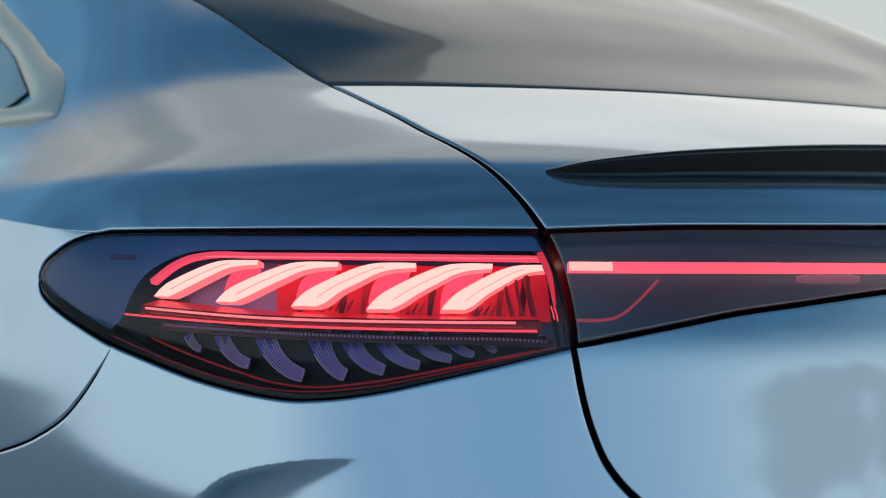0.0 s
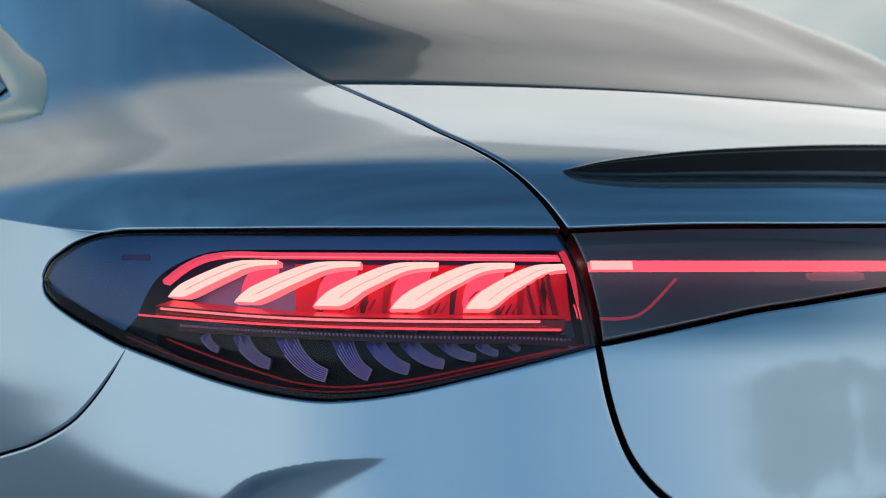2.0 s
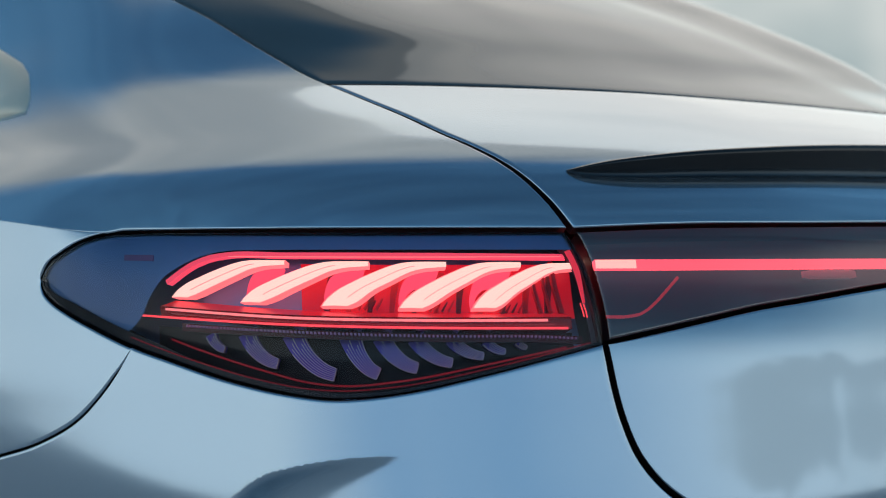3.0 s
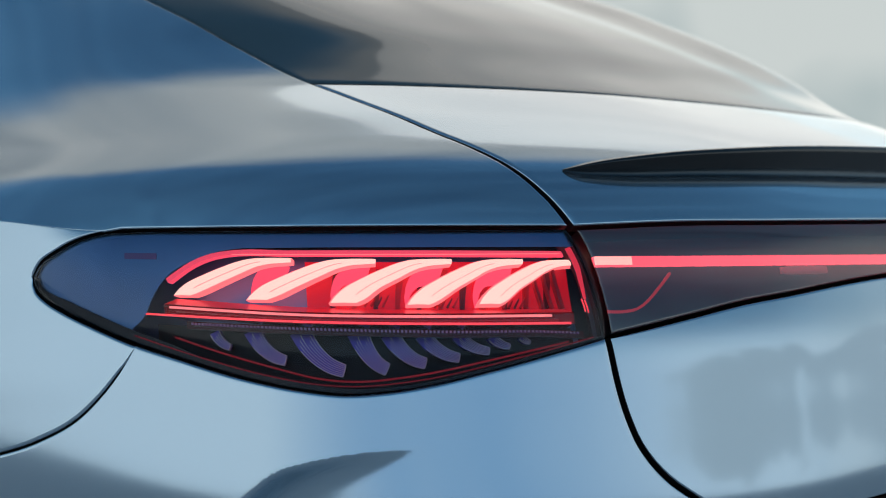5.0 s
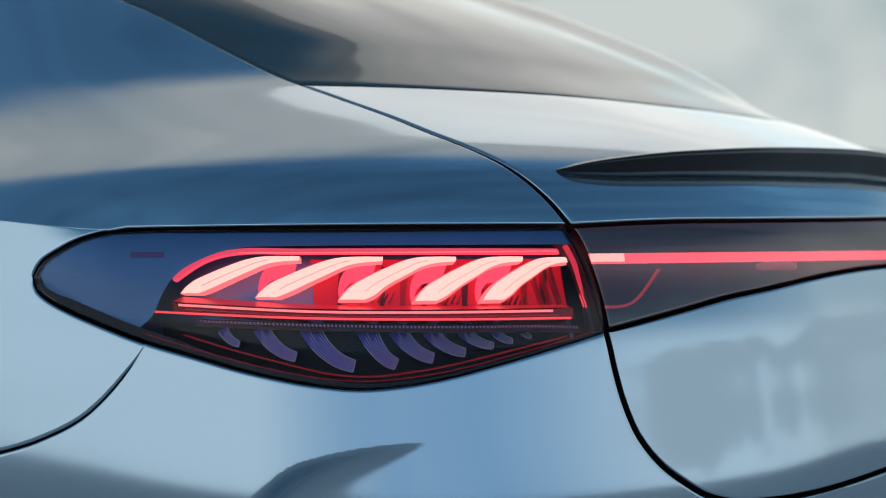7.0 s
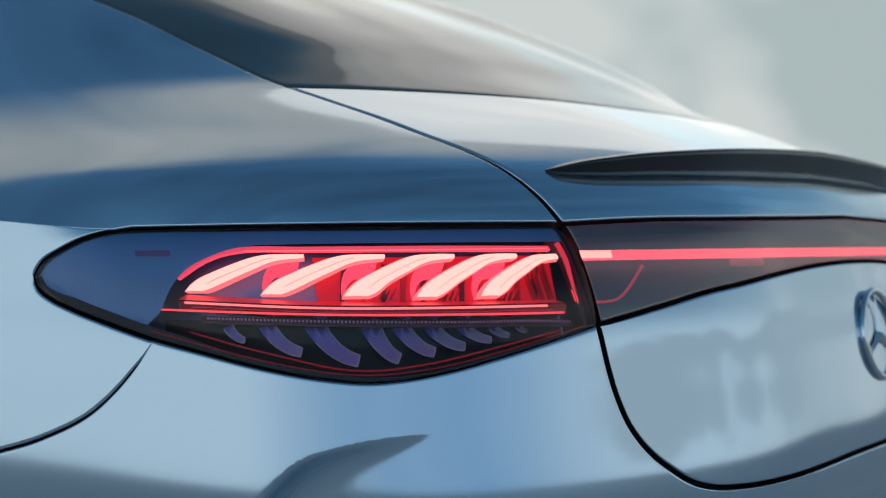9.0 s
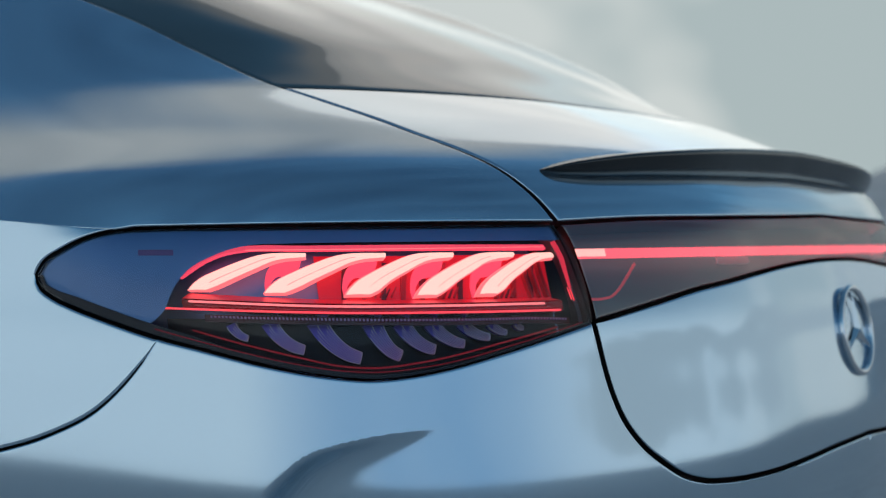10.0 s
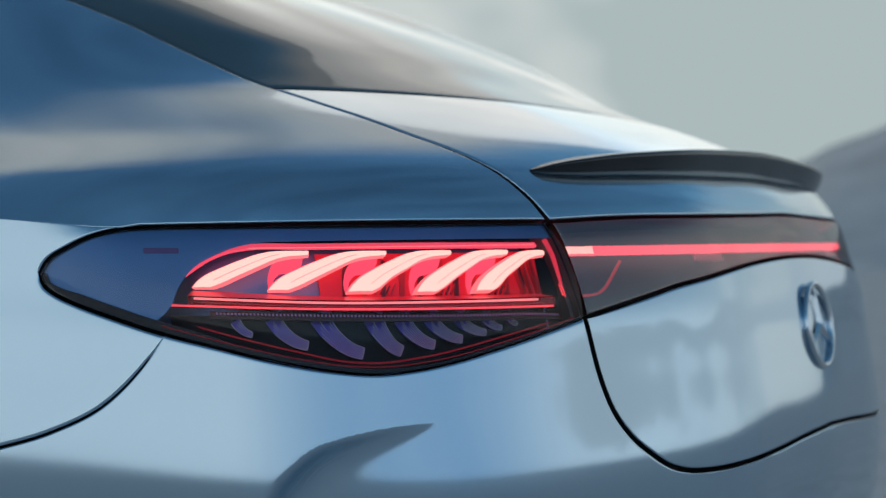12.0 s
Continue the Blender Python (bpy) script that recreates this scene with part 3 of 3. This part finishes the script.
def build_quarter_window(side):
    outer = [(2.35, 1.10), (1.8, 1.095), (1.342, 1.089), (1.236, 1.089), (1.172, 1.104), (1.169, 1.130), (1.269, 1.186), (1.421, 1.262), (1.65, 1.36), (1.9, 1.405), (2.35, 1.42)]
    inner = [(2.35, 1.125), (1.8, 1.12), (1.365, 1.112), (1.290, 1.111), (1.258, 1.116), (1.272, 1.126), (1.361, 1.177), (1.48, 1.228), (1.70, 1.32), (1.92, 1.37), (2.35, 1.39)]
    o, i = path_points(outer, 80), path_points(inner, 80)
    bm = bmesh.new()
    rows = []
    for a, b in zip(o, i):
        row = []
        for f, up in ((0, .001), (.08, -.006), (.5, -.009), (.92, -.006), (1, .002)):
            p = at(a[0] + (b[0] - a[0]) * f, a[1] + (b[1] - a[1]) * f, up)
            row.append(bm.verts.new((p.x * side, p.y, p.z)))
        rows.append(row)
    for r0, r1 in zip(rows, rows[1:]):
        for k in range(4):
            bm.faces.new((r0[k], r0[k + 1], r1[k + 1], r1[k])).smooth = True
    bmesh.ops.recalc_face_normals(bm, faces=bm.faces)
    trim = part("window_trim", bm, SATIN, car, "satin bright side window surround")
    bm = bmesh.new()
    half = len(i) // 2
    low, high = [p for p in i[:half + 1]], [p for p in i[half:]][::-1]
    lo, hi = curve(low[::4][::-1]), curve(high[::4][::-1])
    sheet(bm, lambda u, v: lo(u) * (1 - v) + hi(u) * v, even(30), even(16), rim=0, deep=-.003, side=side)
    part("side_window", bm, WINDOW, trim, "dark side window glass")


# ---- tail lamp ----
lens_low = profile([.534, .60, .70, .772, .866, .972, 1.06, 1.096], [.850, .834, .812, .805, .820, .848, .878, .905])
lens_high = profile([.534, .97, 1.035, 1.085, 1.096], [.951, .951, .943, .920, .909])


def bulge(s, z):
    """The lens swells out between its upper and lower edge."""
    a, b = lens_low(s), lens_high(s)
    return -.055 * (b - a) * math.sin(math.pi * min(max((z - a) / max(b - a, 1e-4), 0), 1))


BLADES = [((.9466, .8972), (.9247, .8962), (.8197, .932)), ((.8685, .8937), (.8452, .8933), (.7375, .931)), ((.7866, .8914), (.7583, .8912), (.664, .9305)), ((.7127, .8898), (.688, .890), (.593, .930)), ((.6436, .8898), (.6197, .889), (.537, .9287))]
VANES = [(.908, .865, .8925, .8505, .0045), (.868, .867, .836, .838, .0072), (.819, .8675, .779, .8285, .0088), (.762, .8655, .737, .830, .0085), (.731, .865, .700, .8355, .0076), (.699, .8645, .667, .8405, .0066), (.665, .864, .637, .847, .0055), (.632, .862, .616, .8515, .0042), (.602, .861, .595, .8555, .003)]
shelf_line = profile([.55, .70, .80, .95], [.8752, .8758, .8772, .884])


bowl_edge = curve([(.546, .9352), (.70, .9356), (.84, .9356), (.866, .9352), (.890, .9315), (.910, .9250), (.937, .9108), (.953, .893), (.964, .874), (.986, .857)])


def build_blade(lamp, k, side):
    bl, br, tr = BLADES[k]
    w, h = bl[0] - tr[0], tr[1] - bl[1] + .001
    foot = (bl[0] - br[0]) / w
    upper = curve([(bl[0] - w * f, bl[1] + h * g) for f, g in ((0, 0), (.035, .13), (.10, .29), (.26, .53), (.43, .75), (.55, .89), (.66, .975), (.82, 1.0), (1, .99))])
    lower = curve([(bl[0] - w * f, bl[1] + h * g) for f, g in ((foot, 0), (foot + .06, .06), (.42, .30), (.58, .52), (.74, .74), (.84, .81), (.92, .83), (.995, .85))])
    bm = bmesh.new()
    rows = []
    for i in range(33):
        q = i / 32
        row = []
        for f, dd in ((0, .0285), (.07, .0262), (.5, .0245), (.93, .0262), (1, .0285), (1, .038), (0, .038)):
            p = upper(q) * (1 - f) + lower(q) * f
            p = at(p.x, p.y, dd)
            row.append(bm.verts.new((p.x * side, p.y, p.z)))
        rows.append(row)
    for r0, r1 in zip(rows, rows[1:]):
        for j in range(7):
            f = bm.faces.new((r0[j], r0[(j + 1) % 7], r1[(j + 1) % 7], r1[j]))
            f.material_index, f.smooth = (0 if j in (1, 2) else 1), True
    for row in (rows[0], rows[-1][::-1]):
        bm.faces.new(row).material_index = 1
    bmesh.ops.recalc_face_normals(bm, faces=bm.faces)
    blade = part("blade", bm, [BLADE, BLADE_EDGE], lamp, "glowing pale red light blade")
    # thin moulded line along the blade
    bm = bmesh.new()
    mid = [upper(q) * .42 + lower(q) * .58 for q in [.12 + .62 * i / 14 for i in range(15)]]
    ribbon(bm, [tuple(p) for p in mid], lambda q: .00022, .0240, .001, side)
    part("moulded_line", bm, BLADE_EDGE, blade)
    # small clear facets on the shelf beside the foot
    for n in range(4 if k > 1 else 0):
        x = br[0] - .006 - .006 * n
        bm = bmesh.new()
        ribbon(bm, [(x, br[1] + .001), (x - .004 - .001 * n, br[1] + .006 + .0015 * n)], lambda q: .0011 * (1 - .5 * q), .041, .003, side)
        part("facet", bm, [RED_PLASTIC, SHELF, DARK_RED][n % 3], lamp)
    if k < 4:
        nxt = BLADES[k + 1][0]
        c = curve([(tr[0] + .011, tr[1] - .002), (tr[0] + .016, tr[1] - .010), (nxt[0] - .012, nxt[1] + .023), (nxt[0] - .0035, nxt[1] + .010), (nxt[0] - .003, nxt[1] + .001)])
        bm = bmesh.new()
        ribbon(bm, [tuple(c(i / 18)) for i in range(19)], lambda q: .0052 + .0022 * math.sin(math.pi * min(q * 1.3, 1)) - .0038 * q ** 2, .040, .004, side)
        part("blade_return", bm, PINK, lamp, "dim red return of a light blade")


def build_vane(lamp, sa, za, sb, zb, w, side):
    ds, dz = sb - sa, zb - za
    pts = path_points([(sa, za), (sa + ds * .14, za + dz * .32), (sa + ds * .42, za + dz * .68), (sa + ds * .72, za + dz * .90), (sb, zb)], 14)
    half = lambda q: 1.3 * w * (1 - .45 * q)
    bm = bmesh.new()
    ribbon(bm, pts, half, .036, .004, side)
    vane = part("vane", bm, VIOLET, lamp, "violet ribbed reflector vane")
    count = 8 if w > .005 else 5
    bm = bmesh.new()
    for i in range(count):
        f = -.96 + 1.92 * i / (count - 1)
        rib = []
        for j, p in enumerate(pts):
            t0, t1 = pts[max(j - 1, 0)], pts[min(j + 1, 14)]
            t = Vector((t1[0] - t0[0], t1[1] - t0[1])).normalized()
            o = f * half(j / 14)
            rib.append((p[0] - t.y * o, p[1] + t.x * o))
        first = 1 + (i * 5) % 4
        ribbon(bm, rib[first:], lambda q: .0005 if i in (0, count - 1) else .0003, .0345, .0016, side)
    part("ribs", bm, RIB, vane, "fine bright ribs")
    bm = bmesh.new()
    t = Vector((pts[-1][0] - pts[-2][0], pts[-1][1] - pts[-2][1])).normalized()
    e = half(1)
    ribbon(bm, [(sb - t.y * e * k + t.x * .0006 * (1 - k * k), zb + t.x * e * k) for k in (-1, -.5, 0, .5, 1)], lambda q: .0005, .0340, .002, side)
    part("tip", bm, RIB, vane)


def build_tail_lamp(side):
    outline_low, outline_high = shifted(lamp_low, EDGE), shifted(lamp_high, -EDGE)
    left = lambda v: Vector((.534 + .0215 * v ** 2.6, outline_low(0).y + (outline_high(0).y - outline_low(0).y) * v))
    a, b, c = left(0), left(1), outline_low(1)
    low = lambda q: outline_low(q) + (a - outline_low(0)) * (1 - q)
    high = lambda q: outline_high(q) + (b - outline_high(0)) * (1 - q) + (c - outline_high(1)) * q
    fn = coons(low, high, left, lambda v: c)
    # housing bowl
    bm = bmesh.new()
    sheet(bm, fn, even(60), even(20), rim=0, deep=.056, side=side)
    lamp = part("tail_lamp", bm, SKY_BEZEL, car, "smoked tail lamp with five glowing red blades")
    # bezel close behind the lens, round the lit part; its blue imitates mirrored sky
    rim_line = lambda q: high(q / .75) if q < .75 else low(1 - (q - .75) / .25 * .27)
    inner_line = lambda q: bowl_edge(q / .75 * .9 if q < .75 else .9 + (q - .75) / .25 * .1)
    bm = bmesh.new()
    sheet(bm, lambda u, v: inner_line(u) * (1 - v) + rim_line(u) * v, even(150), even(16), rim=0, deep=.004, side=side)
    part("bezel", bm, SKY_BEZEL, lamp, "bezel behind the lens, coloured blue for the mirrored sky")
    # added grey sheet: paints the lens reflection at the inner end
    bm = bmesh.new()
    sheet(bm, lambda u, v: fn(.003 + .008 * u, .01 + .97 * v), even(8), even(24), rim=0, deep=.013, side=side)
    part("end_veil", bm, VEIL_GREY, lamp, "added grey sheet for the reflection at the lamp's inner end")
    bm = bmesh.new()
    sheet(bm, fn, spread(90, .004), spread(26, .012), rim=.034, side=side, dent=bulge)
    lens = part("lens", bm, [LENS, BLACK], lamp, "smoked clear lamp lens")
    lens.visible_shadow = False
    # black seal behind the lens edge, broad under the tip
    seal = lambda q: .003 + .0025 * step((q - .30) / .2) + .0045 * step((q - .62) / .12) * (1 - step((q - .90) / .09))
    bm = bmesh.new()
    sheet(bm, lambda u, v: low(u) * (1 - v) + (shifted(lamp_low, EDGE + seal(u))(u) + (a - outline_low(0)) * (1 - u)) * v, even(90), even(2), rim=0, deep=.0025, side=side)
    sheet(bm, lambda u, v: fn(u * .005, v), even(3), even(14), rim=0, deep=.0025, side=side)
    sheet(bm, lambda u, v: fn(u, 1 - .012 * v), even(60), even(2), rim=0, deep=.0025, side=side)
    part("lens_seal", bm, GLOSS_BLACK, lamp, "black edge band of the lens")
    # black plate behind the lower optics
    bm = bmesh.new()
    plate = lambda u, v: Vector((.545 + .435 * u, lens_low(.545 + .435 * u) + .003 + max(.872 - lens_low(.545 + .435 * u) - .003, .001) * v))
    sheet(bm, plate, even(50), even(4), rim=0, deep=.046, side=side)
    part("optic_plate", bm, BLACK, lamp, "black plate behind the lower optics")
    # shelf between the lit blades and the lower optics; its front's glow imitates blade light
    bm = bmesh.new()
    rows = []
    for i in range(41):
        s = .556 + .392 * i / 40
        z = shelf_line(s)
        row = []
        for dd, dz in ((.012, .0012), (.013, .0028), (.036, .0120), (.050, .0125), (.050, -.006), (.014, -.0075)):
            p = at(s, z + dz, dd)
            row.append(bm.verts.new((p.x * side, p.y, p.z)))
        rows.append(row)
    for r0, r1 in zip(rows, rows[1:]):
        for k in range(6):
            bm.faces.new((r0[k], r0[(k + 1) % 6], r1[(k + 1) % 6], r1[k])).material_index = 1 if k == 1 else 0
    bm.faces.new(rows[0])
    bm.faces.new(rows[-1][::-1])
    bmesh.ops.recalc_face_normals(bm, faces=bm.faces)
    part("shelf", bm, [SHELF, GLOW_WALL], lamp, "red shelf under the blades, front with an added glow")
    # red wall behind the blades, with upright ribs; its emission imitates their spill
    bm = bmesh.new()
    sheet(bm, lambda u, v: Vector((.538 + .274 * u, .886 + .050 * v)), even(30), even(4), rim=0, deep=.050, side=side)
    wall = part("back_wall", bm, GLOW_WALL, lamp, "red wall behind the blades with an added glow")
    for k in range(11):
        x = .566 + .022 * k
        bm = bmesh.new()
        ribbon(bm, [(x, .889), (x - .003, .905), (x - .008, .926)], lambda q: .0022 + .0015 * q, .047, .003, side)
        part("wall_rib", bm, [DARK_RED, RED_PLASTIC][k % 2], wall)
    for k in range(5):
        build_blade(lamp, k, side)
    bm = bmesh.new()
    ribbon(bm, path_points([(.546, .938), (.70, .9397), (.82, .9397), (.886, .9392), (.905, .9358), (.922, .9297), (.9553, .911)], 50), lambda q: .0023, .030, .008, side)
    rail = part("top_rail", bm, PINK, lamp, "glowing red upper outline")
    bm = bmesh.new()
    ribbon(bm, [(.552 + .33 * i / 30, .9372) for i in range(31)], lambda q: .0004, .0295, .001, side)
    part("bright_edge", bm, BLADE_EDGE, rail)
    for pts, half, mat in (([(.578, .8752), (.70, .8758), (.80, .8772), (.9416, .8838)], .0011, HOT_LINE), ([(.572, .8715), (.70, .8722), (.80, .8738), (.935, .8800)], .0006, DIM_LINE), ([(.560, .868), (.668, .869), (.80, .8712), (.970, .8775)], .0009, LINE)):
        bm = bmesh.new()
        ribbon(bm, path_points(pts, 30), lambda q: half, .0118, .002, side)
        part("light_line", bm, mat, lamp, "thin glowing red line")
    # row of small optics
    bm = bmesh.new()
    row_z = profile([.55, .58, .667, .76, .912, .93], [.860, .8617, .8629, .8648, .8694, .870])
    for i in range(100):
        s = .552 + .370 * i / 99
        ribbon(bm, [(s - .0009, row_z(s)), (s + .0009, row_z(s))], lambda q: .0010, .018, .003, side)
    tagged(part("optic_row", bm, OPTIC, lamp, "row of small bright optics"), kind="stuff")
    bm = bmesh.new()
    ribbon(bm, [(.545 + .385 * i / 40, row_z(.545 + .385 * i / 40) - .001) for i in range(41)], lambda q: .0036, .0215, .002, side)
    part("optic_rail", bm, DARK_RED, lamp, "dark red rail that carries the small optics")
    for vane in VANES:
        build_vane(lamp, *vane, side)
    for pts, half, mat in (([(.945, .8575), (.90, .8445), (.844, .8300), (.80, .8200), (.765, .8175), (.72, .8215), (.622, .8400), (.560, .853)], .0009, DIM_LINE), ([(.975, .8560), (.90, .8355), (.844, .8220), (.80, .8145), (.765, .8125), (.72, .8160), (.622, .8350), (.545, .8525)], .0005, DIM_LINE)):
        bm = bmesh.new()
        ribbon(bm, path_points(pts, 50), lambda q: half, .0018 if half < .0008 else .024, .002, side)
        part("lower_rail", bm, mat, lamp, "thin red lower outline")
    bm = bmesh.new()
    ribbon(bm, [(.985, .9292), (.967, .929), (.949, .9287)], lambda q: .0028, .0034, .0005, side)
    part("side_marker", bm, DULL_RED, lamp, "dull red side reflector")
    # lit cheek, ticks and clear uprights beside the trunk seam
    bm = bmesh.new()
    ribbon(bm, path_points([(.5505, .9375), (.5455, .922), (.5425, .904), (.5415, .890)], 12), lambda q: .0040 * (1 - .75 * q), .012, .002, side)
    part("side_reflector", bm, GLOW_CHEEK, lamp, "glowing red inner cheek")
    for s, z in ((.5435, .884), (.5405, .883)):
        bm = bmesh.new()
        ribbon(bm, [(s, z - .006), (s + .0005, z), (s + .0018, z + .006)], lambda q: .0005, .012, .001, side)
        part("tick", bm, LINE, lamp)
    for s, za, zb, half in ((.563, .886, .932, .0020), (.573, .886, .928, .0010), (.583, .886, .925, .0014)):
        bm = bmesh.new()
        ribbon(bm, [(s - .006, za), (s - .002, (za + zb) / 2), (s, zb)], lambda q: half, .03, .006, side)
        part("upright_rib", bm, RED_PLASTIC, lamp)


def build_wheels():
    for y in (.28, 3.35):
        for side in (1, -1):
            wheel = new("wheel")
            wheel.parent = car
            wheel.location = (-.80 * side, y, .355)
            bm = bmesh.new()
            prof = [(.26, -.11), (.34, -.12), (.355, -.09), (.355, .09), (.34, .12), (.26, .11)]
            rings = [[bm.verts.new((x, r * math.cos(2 * math.pi * i / 48), r * math.sin(2 * math.pi * i / 48))) for r, x in prof] for i in range(48)]
            for i in range(48):
                for k in range(6):
                    bm.faces.new((rings[i][k], rings[i][(k + 1) % 6], rings[(i + 1) % 48][(k + 1) % 6], rings[(i + 1) % 48][k])).smooth = True
            bmesh.ops.recalc_face_normals(bm, faces=bm.faces)
            part("tyre", bm, RUBBER, wheel)
            bm = bmesh.new()
            bmesh.ops.create_cone(bm, cap_ends=True, segments=40, radius1=.262, radius2=.25, depth=.16, matrix=Matrix.Rotation(math.pi / 2, 4, "Y"))
            part("rim", bm, ALLOY, wheel)


build_inner_shell()
build_front()
trunk_lid = build_trunk()
for side in (1, -1):
    build_quarter(side)
    build_quarter_window(side)
    build_tail_lamp(side)
build_bumper()
build_rear_window()
build_light_bar(trunk_lid)
build_spoiler(trunk_lid)
build_emblem(trunk_lid)
build_wheels()
